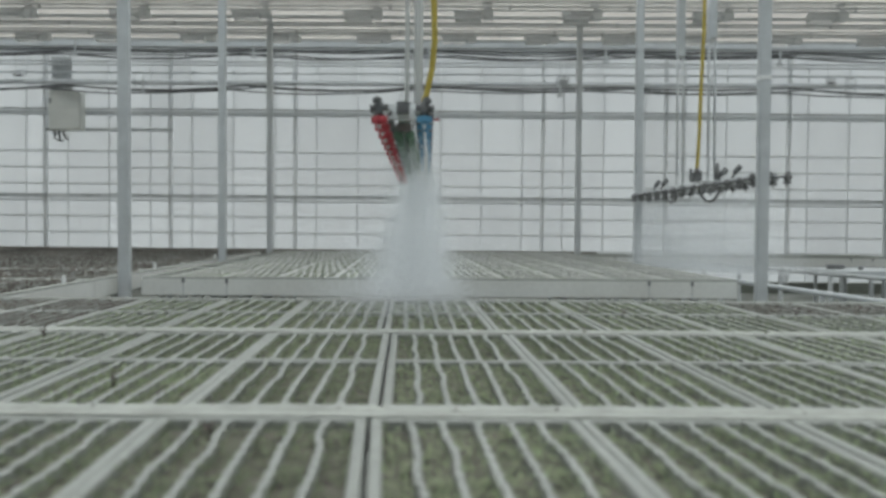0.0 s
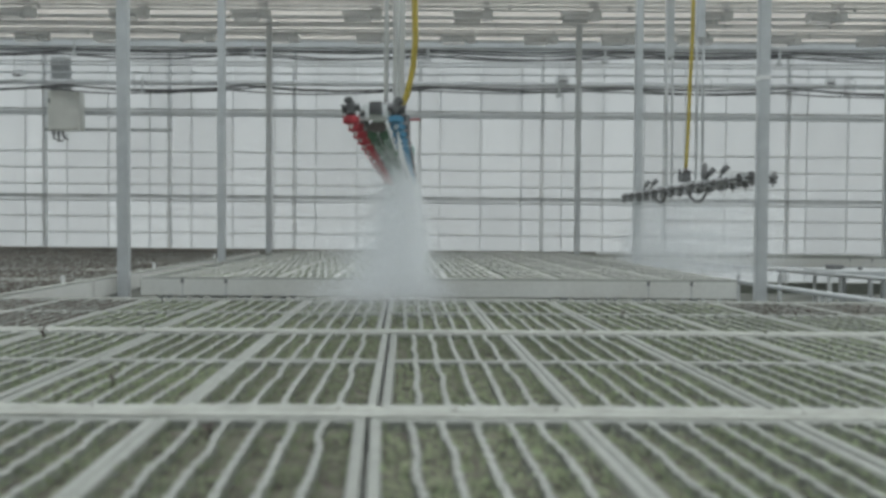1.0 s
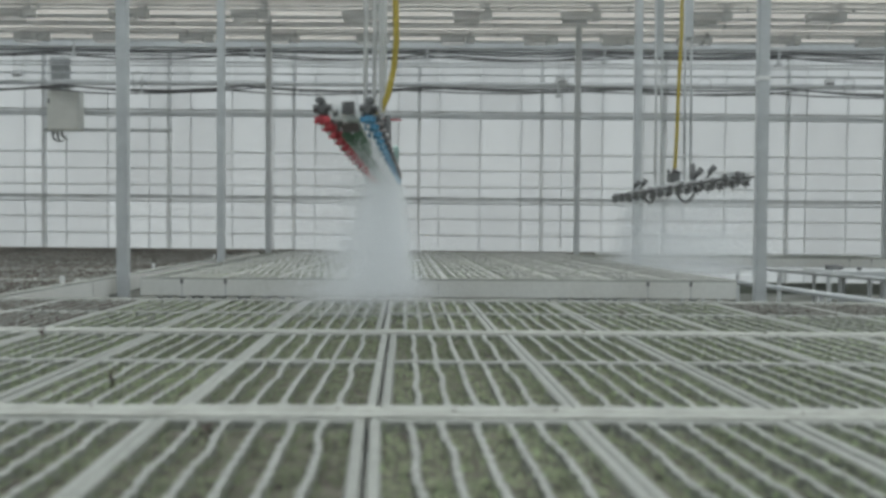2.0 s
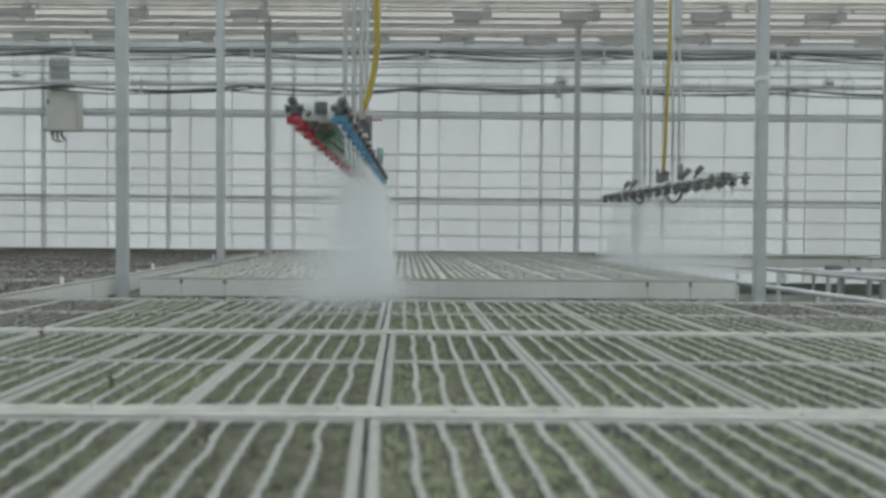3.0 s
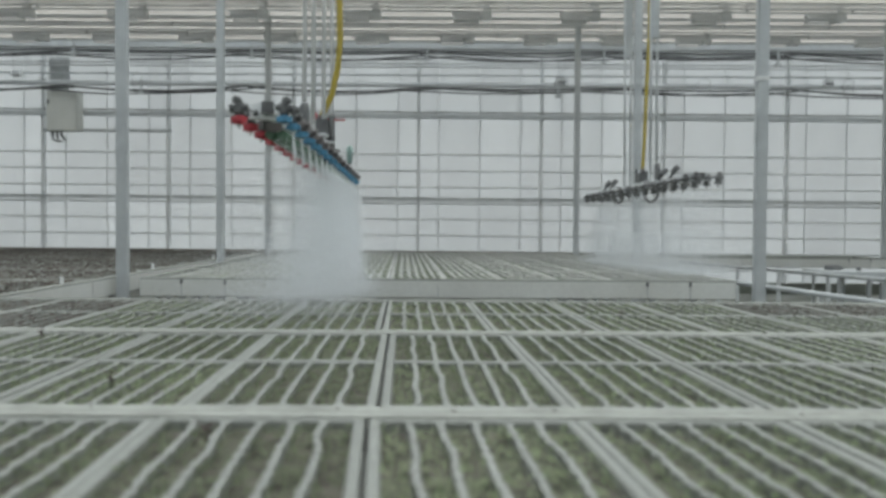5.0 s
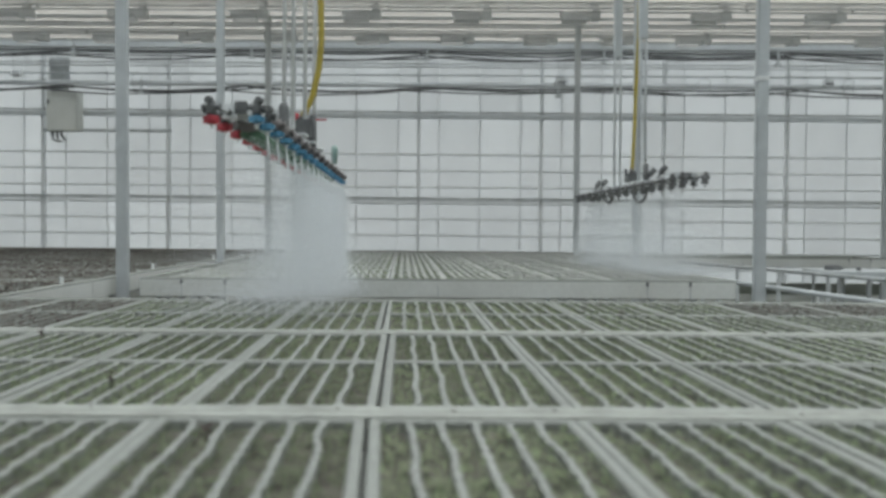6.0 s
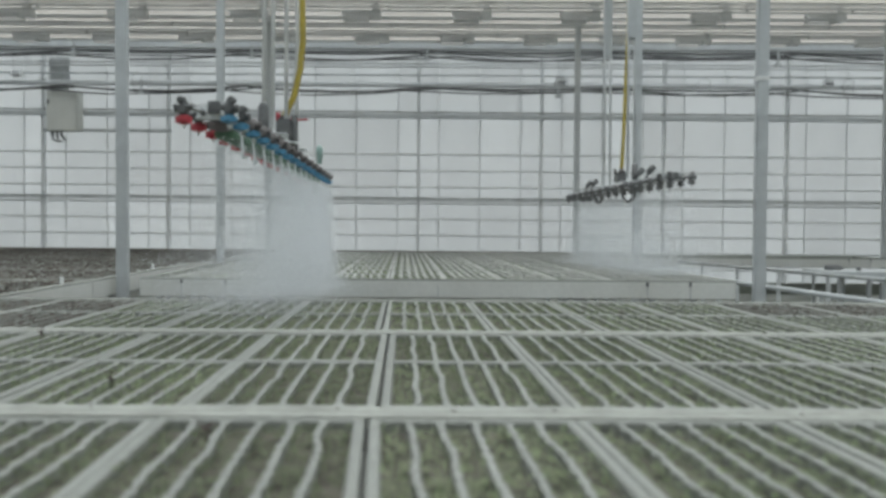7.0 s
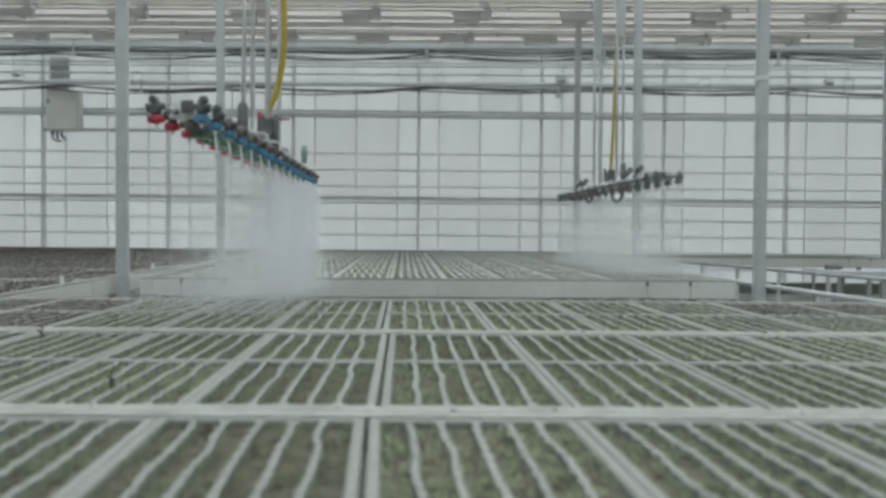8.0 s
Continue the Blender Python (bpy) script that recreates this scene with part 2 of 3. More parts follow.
# Side walls and the wall behind close the place.
for name, m, half in (("wall_west", pose(LEFT, (BACK + WALL) / 2, 0, 0, 0, 90), (WALL - BACK) / 2), ("wall_east", pose(RIGHT, (BACK + WALL) / 2, 0, 0, 0, 90), (WALL - BACK) / 2),
                      ("wall_south", pose(0, BACK, 0), RIGHT)):
    w = thing(name, "hazed glass greenhouse wall with steel bars", "wall", m, kind="structure")
    part("plinth", one_box(-half, half, -0.1, 0.1, 0, 0.76), PLINTH, w)
    k = int(2 * half / 1.6)
    st = 2 * half / k
    pm = mesh_of("pane", one_box(0.03, st - 0.03, -0.004, 0.004, 0.77, GUTTER + 0.2), GLASS)
    bmm = mesh_of("wall_post", one_box(-0.03, 0.03, -0.05, 0.05, 0.76, GUTTER + 0.2), STEEL)
    for i in range(k):
        part("pane", pm, None, w, at=pose(-half + st * i, 0, 0))
        part("wall_post", bmm, None, w, at=pose(-half + st * i, 0, 0))

# ---- roof ----
roof = thing("ceiling", "hazed glass greenhouse roof over grey gutters", "roof", pose(0, 0, 0), kind="structure")
bm = bmesh.new()
for k in range(-3, 3):
    ya = Y1 + SPAN * k
    ym, yb = ya + SPAN / 2, ya + SPAN
    for y0, z0, y1, z1 in ((ya + 0.06, GUTTER + 0.22, ym - 0.01, GUTTER + 0.85), (ym + 0.01, GUTTER + 0.85, yb - 0.06, GUTTER + 0.22)):
        v = [bm.verts.new(p) for p in ((LEFT, y0, z0), (RIGHT, y0, z0), (RIGHT, y1, z1), (LEFT, y1, z1), (LEFT, y0, z0 + 0.006), (RIGHT, y0, z0 + 0.006), (RIGHT, y1, z1 + 0.006), (LEFT, y1, z1 + 0.006))]
        for f in ((3, 2, 1, 0), (4, 5, 6, 7), (0, 1, 5, 4), (1, 2, 6, 5), (2, 3, 7, 6), (3, 0, 4, 7)):
            bm.faces.new([v[i] for i in f])
glass = part("roof_glass", bm, ROOF_GLASS, roof)
bm = bmesh.new()
for k in range(-3, 4):
    y = Y1 + SPAN * k
    box(bm, LEFT, RIGHT, y - 0.07, y + 0.07, GUTTER, GUTTER + 0.2)
part("gutter", bm, STEEL, roof, "", 0.01)
# ---- posts, in rows askew to the wall ----
bm = bmesh.new()
box(bm, -0.039, 0.039, -0.03, 0.03, 0.02, GUTTER)
post = thing("steel_post", "grey galvanised steel post carrying the roof gutter", "post", pose(0, 0, 0.006), "roof posts", "structure")
part("shaft", bm, STEEL, post, "", 0.006)
part("base_plate", one_box(-0.09, 0.09, -0.09, 0.09, 0.0, 0.02), STEEL_DARK, post, "", 0.003)
part("head_plate", one_box(-0.08, 0.08, -0.07, 0.07, GUTTER - 0.022, GUTTER - 0.007), STEEL, post)
BAY = 4.47
spots = [(-1.975, 0), (-1.975 + BAY, 0), (-1.975, 1), (-1.975 + BAY, 1), (-1.975, 2), (-1.975 + BAY, 2), (-1.975 + 2 * BAY, 2)]
for i, (x, k) in enumerate(spots):
    m = pose(*askew(x, Y1 + SPAN * k, 0.006))
    if i == 0:
        post.matrix_basis = m
    else:
        copy_thing(post, m)
band = tagged(part("pipe_clamp", one_box(-0.044, 0.044, -0.035, 0.035, -0.02, 0.02), WHITE_TUBE, None, "", 0.006, pose(*askew(-1.975 + BAY, Y1, H0 + 1.05))),
              "pale clamp round a steel post", "clamp")


# ---- overhead: shade screen, wires, pipes, lamps ----
bm = bmesh.new()
nx, ny = 60, 70
grid = []
for j in range(ny):
    row = []
    for i in range(nx):
        x = LEFT + 0.1 + (RIGHT - LEFT - 0.2) * i / (nx - 1)
        y = 9.2 + (13.3 - 9.2) * j / (ny - 1)
        z = EAVES + 0.05 + 0.010 * math.sin(y * 16.5) + 0.02 * noise.noise((x * 0.8, y * 2.0, 0))
        row.append(bm.verts.new((x, y, z)))
    grid.append(row)
for j in range(ny - 1):
    for i in range(nx - 1):
        bm.faces.new((grid[j][i], grid[j][i + 1], grid[j + 1][i + 1], grid[j + 1][i])).smooth = True
tagged(part("shade_screen", bm, CLOTH), "beige folded shade screen hung under the roof", "screen", kind="structure")

rng = random.Random(4)
# (distance, lift, radius, material): pairs of pale tubes and darker ones carry the folded screen
runs = [(10.42, 0.02, 0.016, PIPE), (10.62, 0.0, 0.012, STEEL_DARK), (10.90, 0.0, 0.016, STEEL_DARK), (10.98, 0.03, 0.014, PIPE), (11.16, 0.02, 0.016, PIPE),
        (11.44, 0.0, 0.014, STEEL), (11.52, 0.01, 0.012, PIPE), (11.80, 0.0, 0.014, STEEL_DARK), (11.99, 0.0, 0.014, PIPE), (12.20, 0.0, 0.012, PIPE),
        (12.38, 0.0, 0.014, STEEL_DARK), (12.48, 0.0, 0.014, PIPE), (12.95, 0.02, 0.014, STEEL)]
for y, dz, r, mat in runs:
    a = one_tube([(LEFT + 0.05, y, 0), (0, y, -0.004), (RIGHT - 0.05, y, 0)], r)
    ob = part("screen_tube", a, mat, None, "", 0, pose(0, 0, EAVES - 0.04 + dz))
    tagged(ob, "long steel tube carrying the shade screen", "tube", "screen tubes", "structure")
for i in range(17):
    y = 10.35 + 0.185 * i + rng.uniform(-0.03, 0.03)
    ob = part("screen_wire", one_tube([(LEFT + 0.05, y, 0), (-4, y, -0.01), (1, y, -0.004), (RIGHT - 0.05, y, 0)], 0.005 + 0.003 * (i % 3 == 0), 6), (STEEL_DARK, STEEL, STEEL)[i % 3], None, "", 0, pose(0, 0, EAVES - 0.05 - 0.04 * (i % 2)))
    tagged(ob, "thin steel wire strung under the screen", "wire", "screen wires", "structure")
# short clips hold the wires to the tubes, and thin drop rods carry both
clip_mesh = mesh_of("wire_clip", one_box(-0.012, 0.012, -0.02, 0.02, -0.055, 0.02), STEEL_DARK, 0.003)
for y in (10.90, 11.80, 12.38):
    for i in range(9):
        x = -7.0 + 1.56 * i + rng.uniform(-0.1, 0.1)
        tagged(part("wire_clip", clip_mesh, None, at=pose(x, y, EAVES - 0.04)), "small grey clip holding wires to a screen tube", "clip", "wire clips")
tagged(part("eaves_beam", one_box(LEFT, RIGHT, WALL - 0.42, WALL - 0.3, 4.319, 4.469), STEEL, None, "", 0.01), "broad grey steel beam below the eaves", "beam", kind="structure")
for z, r, mat in ((4.285, 0.03, STEEL), (4.035, 0.016, PIPE), (4.096, 0.016, PIPE), (3.893, 0.018, STEEL), (3.721, 0.045, PIPE)):
    tagged(part("wall_pipe", one_tube([(LEFT, WALL - 0.28, z), (RIGHT, WALL - 0.28, z)], r), mat), "grey pipe running along the glass wall", "pipe", "wall pipes", "structure")

# sagging cables
hooks = [-9.6, -6.72, -3.5, -0.31, 2.9, 6.05, 9.6]


def cable(z, sags, r, off, shade):
    pts = []
    for a, b in zip(hooks, hooks[1:]):
        sag = rng.choice(sags)
        for i in range(12):
            u = i / 12
            pts.append((a + (b - a) * u + off, WALL - 0.52, z - 4 * sag * u * (1 - u) + 0.006 * rng.uniform(-1, 1)))
    pts.append((hooks[-1] + off, WALL - 0.52, z))
    tagged(part("cable", one_tube(pts, r, 6), shade), "black sagging cable along the glass wall", "cable", "wall cables")


for z, sags, r, off in ((4.277, (0.03, 0.06), 0.016, 0.0), (4.257, (0.05, 0.08), 0.016, 0.2), (4.197, (0.06, 0.1, 0.03), 0.018, -0.1), (4.178, (0.02, 0.07), 0.014, 0.5),
                        (3.640, (0.04, 0.09), 0.020, 0.0), (3.620, (0.1, 0.06), 0.016, 0.3), (3.580, (0.05, 0.09), 0.014, -0.4)):
    cable(z, sags, r, off, RUBBER)
for X, z in ((-6.50, 4.237), (-3.37, 4.217), (-0.30, 4.188), (2.80, 4.168), (5.85, 4.138), (-5.31, 3.590), (2.00, 3.570)):
    bm = one_box(-0.02, 0.02, -0.02, 0.02, -0.06, 0.16)
    box(bm, -0.05, 0.05, -0.03, 0.03, -0.10, -0.06)
    tagged(part("cable_hanger", bm, STEEL_DARK, None, "", 0.004, pose(X, WALL - 0.52, z)), "dark steel hanger clipped to the cables", "hanger", "cable hangers")
# looped cable ends
for X, z in ((-5.49, 3.753), (4.57, 3.703), (7.13, 3.703), (2.03, 3.723)):
    k = rng.uniform(0.6, 1.0)
    pts = [(-0.02, 0, -0.16), (-0.05 * k, 0, -0.06), (-0.07 * k, 0, 0.06), (-0.02, 0, 0.13), (0.08 * k, -0.02, 0.15), (0.15, -0.03, 0.10), (0.17 * k, -0.03, 0.0), (0.15, 0, -0.08)]
    tagged(part("cable_loop", one_tube(pts, 0.009, 6), STEEL_DARK, None, "", 0, pose(X, WALL - 0.335, z)), "loose grey loop of cable on the wall pipe", "cable", "cable loops")


for X, z in ((-7.58, 3.86), (2.08, 3.80), (6.82, 3.79)):
    ws = thing("wall_sensor", "small pale sensor box hung on a thin wire", "sensor", pose(X, WALL - 0.36, z), "wall sensors")
    part("case", one_box(-0.075, 0.075, -0.05, 0.05, -0.06, 0.05), LAMP_BODY, ws, "", 0.012)
    part("vent", one_box(-0.07, 0.07, -0.056, -0.051, -0.05, -0.02), GREY_PLASTIC, ws)
    part("wire", one_tube([(-0.05, 0, 0.05), (-0.06, 0, 0.25), (-0.05, 0, 0.50)], 0.005, 6), STEEL_DARK, ws)


def grow_lamp():
    lamp = thing("grow_lamp", "white grow lamp housing hung under the roof", "lamp", None, "grow lamps")
    bm = one_box(-0.24, 0.16, -0.06, 0.06, -0.03, 0.03)
    part("housing", bm, LAMP_BODY, lamp, "", 0.015)
    bm = bmesh.new()
    v = [(-0.20, -0.10, -0.06), (0.12, -0.10, -0.06), (0.12, 0.10, -0.06), (-0.20, 0.10, -0.06)]
    lo = [bm.verts.new((x * 1.1, y * 1.1, -0.085)) for x, y, z in v]
    hi = [bm.verts.new((x, y * 0.5, -0.031)) for x, y, z in v]
    for i in range(4):
        bm.faces.new((lo[i], lo[(i + 1) % 4], hi[(i + 1) % 4], hi[i]))
    bm.faces.new(hi)
    bmesh.ops.solidify(bm, geom=bm.faces[:], thickness=0.004)
    part("reflector", bm, LAMP_BODY, lamp, "open metal reflector")
    part("ballast", one_box(0.16, 0.29, -0.07, 0.07, -0.08, 0.06), LAMP_BODY, lamp, "", 0.012)
    part("hanger", one_box(0.20, 0.24, -0.015, 0.015, 0.06, 0.13), STEEL, lamp)
    part("junction_box", one_box(0.13, 0.27, -0.05, 0.05, 0.131, 0.185), LAMP_BODY, lamp, "small white junction box", 0.008)
    return lamp


lamp = grow_lamp()
first = True
for y, row in ((11.05, [-4.27, -2.64, -1.14, 0.34, 1.79, 3.54, 5.07, 6.63, -5.79]), (12.6, [-5.13, -3.82, -2.52, -1.13, 0.17, 1.43, 2.61, 3.78, 5.13, 6.52, -6.34])):
    for x in row:
        m = pose(x, y, EAVES - (0.10 if y < 12 else 0.06), 0, 0, rng.uniform(-3, 3))
        if first:
            lamp.matrix_basis = m
            first = False
        else:
            copy_thing(lamp, m)

# control box on the wall
cb = thing("control_box", "pale grey wall control box with vent holes", "control box", pose(-6.75, WALL - 0.30, H0 + 2.02))
part("case", one_box(-0.28, 0.28, -0.12, 0.12, -0.35, 0.35), BOX, cb, "", 0.012)
part("door", one_box(-0.268, 0.268, -0.14, -0.121, -0.338, 0.338), BOX, cb, "", 0.006)
hole = mesh_of("vent_hole", one_tube([(0, 0, 0), (0, -0.008, 0)], 0.009, 8), STEEL_DARK)
for j in range(3):
    for i in range(8):
        part("vent_hole", hole, None, cb, at=pose(-0.2 + 0.055 * i, -0.14, 0.3 - 0.055 * j))
part("latch", one_box(-0.25, -0.22, -0.155, -0.141, 0.12, 0.20), BLACK, cb)
for i in range(3):
    x = -0.22 + 0.075 * i
    part("gland", one_tube([(x, 0, -0.35), (x, 0, -0.41), (x + 0.03 * (i % 3 - 1), 0.05, -0.48 - 0.05 * (i % 2)), (x + 0.05, 0.1, -0.53 + 0.02 * i)], 0.02, 8, [0.024, 0.024, 0.018, 0.012]), GREY_PLASTIC, cb)
part("back_panel", one_box(-0.33, 0.02, 0.13, 0.16, 0.36, 0.98), STEEL_DARK, cb, "grey board above the box")
part("bracket", one_box(-0.33, -0.27, 0.121, 0.17, -0.4, 0.98), STEEL_DARK, cb)
tagged(part("bracket_rail", one_box(-7.2, -4.9, WALL - 0.2, WALL - 0.15, 2.862, 2.913), STEEL_DARK), "grey steel rail behind the control box", "rail", kind="structure")


# ---- benches ----
STEP = 1.232

def bench(length, width, shear=SKEW):
    """A shallow coated container bench on legs, from its front left corner; the top of its rims at z = 0."""
    b = thing("plant_bench", "white coated metal plant bench filled with seed trays", "bench", None, "plant benches")
    hgt = 0.131
    for name, x0, x1, y0, y1 in (("front_rim", 0, length, 0, 0.045), ("back_rim", 0, length, width - 0.045, width), ("end_rim", 0, 0.045, 0.047, width - 0.047),
                                 ("end_rim", length - 0.045, length, 0.047, width - 0.047)):
        part(name, one_box(x0, x1, y0, y1, -hgt, 0, shear), BENCH, b, "", 0.0015)
    # upright faces take the lightened colour, the rims keep BENCH
    part("side_panel", one_box(0.004, length - 0.004, -0.0035, -0.0005, -hgt + 0.004, -0.012), PANEL_LIT, b, "white side panel, lightened for frontal light")
    part("side_panel", one_box(length + 0.0005, length + 0.0035, 0.004, width - 0.004, -hgt + 0.004, -0.012, shear), PANEL_LIT, b, "white side panel, lightened for frontal light")
    part("side_panel", one_box(-0.0035, -0.0005, 0.004, width - 0.004, -hgt + 0.004, -0.012, shear), PANEL_LIT, b, "white side panel, lightened for frontal light")
    part("bottom", one_box(0.046, length - 0.046, 0.046, width - 0.046, -0.075, -0.068, shear), BENCH, b)
    clip = mesh_of("joint_clip", one_box(-0.010, 0.010, -0.008, 0.02, -0.036, -0.004), GREY_PLASTIC, 0.002)
    for u in (0.07, 0.143, 0.851, 0.923):
        part("joint_clip", clip, None, b, at=pose(length * u, -0.002, -0.006))
    seam = mesh_of("panel_seam", one_box(-0.0025, 0.0025, -0.0045, -0.001, -0.128, -0.037), STEEL_DARK)
    for u in (0.07, 0.143, 0.5, 0.851, 0.923):
        part("panel_seam", seam, None, b, at=pose(length * u, 0, 0))
    leg = mesh_of("leg", one_box(-0.025, 0.025, -0.025, 0.025, -(RIM - 0.006), -hgt), STEEL, 0.004)
    for x in (0.25, length - 0.25):
        for y in (0.15, width - 0.15):
            part("leg", leg, None, b, at=pose(x + shear * y, y, 0))
    return b


def tray_meshes(SKEW, far=0):
    """Tray body with six channels, peat, and two stands of seedlings."""
    W, L, n = 0.391, 0.568, 6

    jog = random.Random(31)
    knots = [[jog.uniform(-1, 1) * (0.0042, 0.003, 0.012)[far] for _ in range(6)] for _ in range(n + 1)]

    def bend(k, y):
        """Ribs between the hand-pressed cells step a little to and fro."""
        u = min(max(y / L, 0.0), 0.9999) * 5
        i, f = int(u), u - int(u)
        f = min(1.0, max(0.0, (f - 0.25) * 2))
        lean = 0.030 * (0.5 - y / L) if far == 1 else 0.0
        return lean + (knots[k][i] * (1 - f) + knots[k][i + 1] * f)


    pitch = (W - 0.036) / n
    def ring(x0, x1, y0, y1, z):
        return [bm.verts.new((x + SKEW * y, y, z)) for x, y in ((x0, y0), (x1, y0), (x1, y1), (x0, y1))]

    bm = bmesh.new()
    rings = [ring(0.004, W - 0.004, 0.004, L - 0.004, -0.05), ring(0, W, 0, L, -0.004), ring(0.003, W - 0.003, 0.003, L - 0.003, 0.0),
             ring(0.019, W - 0.019, 0.018, L - 0.018, 0.0), ring(0.022, W - 0.022, 0.021, L - 0.021, -0.004), ring(0.024, W - 0.024, 0.023, L - 0.023, -0.045)]
    for q, w in zip(rings, rings[1:]):
        for k in range(4):
            bm.faces.new((q[k], q[(k + 1) % 4], w[(k + 1) % 4], w[k]))
    bm.faces.new(rings[-1])
    bm.faces.new(rings[0][::-1])
    # far == 1 (middle benches) takes the lightened copy of the plastic
    plastic = TRAY_LIT if far == 1 else TRAY
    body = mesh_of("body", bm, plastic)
    r = random.Random(11)
    ribs = []
    for k in range(1, n):
        bm = bmesh.new()
        xc = 0.018 + pitch * k
        prev = None
        steps = 40
        ph = r.uniform(0, 6)
        for i in range(steps + 1):
            y = 0.0215 + (L - 0.043) * i / steps
            ends = math.exp(-((y - 0.0215) / 0.012) ** 2) + math.exp(-((L - 0.0215 - y) / 0.012) ** 2)
            w = (0.0076, 0.0105, 0.0092)[far] + (0.0026, 0.0016, 0.0016)[far] * math.cos(2 * math.pi * y / 0.052 + ph) + 0.0012 * r.uniform(-1, 1) + 0.009 * ends
            c = xc + bend(k, y)
            z = (0.0, 0.005, 0.005)[far] + 0.0014 * r.uniform(-1, 1)
            cur = [bm.verts.new((c + s * w * q + SKEW * y, y, zz)) for s, q, zz in ((-1, 1.0, -0.044), (-1, 0.8, z - 0.001), (1, 0.8, z - 0.001), (1, 1.0, -0.044))]
            if prev:
                for q in range(3):
                    bm.faces.new((prev[q], prev[q + 1], cur[q + 1], cur[q]))
            else:
                bm.faces.new(cur)
            prev = cur
        bm.faces.new(prev[::-1])
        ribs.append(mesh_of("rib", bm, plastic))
    bm = bmesh.new()
    gx, gy = 12, 18
    g = [[bm.verts.new((0.023 + (W - 0.046) * i / gx + SKEW * y, y, -0.019 + 0.006 * noise.noise((i * 1.3, j * 1.1, 3)))) for i in range(gx + 1)]
         for j, y in ((j, 0.021 + (L - 0.042) * j / gy) for j in range(gy + 1))]
    for j in range(gy):
        for i in range(gx):
            bm.faces.new((g[j][i], g[j][i + 1], g[j + 1][i + 1], g[j + 1][i]))
    soil = mesh_of("peat", bm, SOIL)
    stands = []
    for seed in range(6):
        r = random.Random(70 + seed)
        low = seed >= 3
        verts, faces = [], []
        rows = 15 if low else 21
        for k in range(n):
            for half in (-0.21, 0.21):
                xc = 0.018 + pitch * (k + 0.5 + half)
                for c in range(rows):
                    yc = 0.03 + (L - 0.06) * (c + 0.5 * (half > 0)) / rows + r.uniform(-0.006, 0.006)
                    if r.random() < 0.06:
                        continue
                    vig = r.uniform(0.6, 1.0)
                    px = xc + 0.5 * (bend(k, yc) + bend(k + 1, yc)) + r.uniform(-0.004, 0.004)
                    for q in range(r.randint(3, 5) if low else r.randint(8, 11)):
                        a = r.uniform(0, 2 * math.pi)
                        up = r.uniform(0.0, 0.5 if low else 1.0)
                        ln = vig * (r.uniform(0.011, 0.019) if low else r.uniform(0.006, 0.0135))
                        wd = ln * r.uniform(0.32, 0.48)
                        hop = r.uniform(0.004, 0.012) if low else r.uniform(0.0, 0.011)
                        base = Vector((px + r.uniform(-0.010, 0.010), yc + r.uniform(-0.011, 0.011), -0.013 + hop * vig))
                        d = Vector((math.cos(a) * math.cos(up), math.sin(a) * math.cos(up), math.sin(up) * 0.7 + 0.05))
                        side = Vector((-math.sin(a), math.cos(a), 0)) * wd + Vector((0, 0, 0.12 * ln))
                        other = Vector((math.sin(a), -math.cos(a), 0)) * wd + Vector((0, 0, 0.12 * ln))
                        mid = base + d * ln * 0.55
                        tip = base + d * ln - Vector((0, 0, 0.15 * ln))
                        i0 = len(verts)
                        for p in (base, mid + side, tip, mid + other):
                            verts.append((p.x + SKEW * p.y, p.y, p.z))
                        faces += [(i0, i0 + 1, i0 + 2), (i0, i0 + 2, i0 + 3)]
        for mat, tall in ((LEAF, 1.0), (LEAF_DARK, 1.9 if far else 1.2)):
            me = bpy.data.meshes.new("seedlings")
            me.from_pydata([(x, y, -0.013 + (z + 0.013) * tall) for x, y, z in verts], [], faces)
            me.materials.append(mat)
            stands.append(me)
    return body, ribs, soil, (stands[0::2], stands[1::2])


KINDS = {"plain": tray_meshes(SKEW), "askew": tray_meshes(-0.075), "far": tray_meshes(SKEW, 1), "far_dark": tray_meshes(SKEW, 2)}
trng = random.Random(21)


def fill(x_from, x_to, y, dark, off=-0.10, skew=SKEW, last_dark=None):
    """Two rows of trays on the bench whose front edge is at y."""
    n0 = math.ceil((x_from + 0.05 - off) / 0.395)
    n1 = math.floor((x_to - 0.05 - 0.391 - off) / 0.395)
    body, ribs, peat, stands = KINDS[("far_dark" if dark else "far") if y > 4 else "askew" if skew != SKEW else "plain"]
    whole = dark
    for r in range(2):
        for n in range(n0, n1 + 1):
            dark = whole and (last_dark is None or n <= last_dark or (r == 1 and n >= 4))
            gap = 0.0 if n % 2 == 0 else -0.0034
            x = off + 0.395 * n + gap
            yy = y + 0.0462 + r * 0.5698
            t = thing("seed_tray", ("white plastic seed tray of dark purple seedlings" if dark else "white plastic seed tray of small green seedlings"), "seed tray",
                      pose(*askew(x + (skew - SKEW) * (yy - y - STEP), yy, RIM - 0.0025 + trng.uniform(-0.0015, 0.0015))), "dark seed trays" if dark else "green seed trays")
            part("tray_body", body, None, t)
            for rib in ribs:
                part("rib", rib, None, t)
            part("soil", peat, None, t)
            part("seedling_carpet", trng.choice((stands[1][3:] if y > 4 else stands[1][:3]) if dark else stands[0][3:] if y > 2.5 else stands[0][:3]), None, t)["kind"] = "stuff"


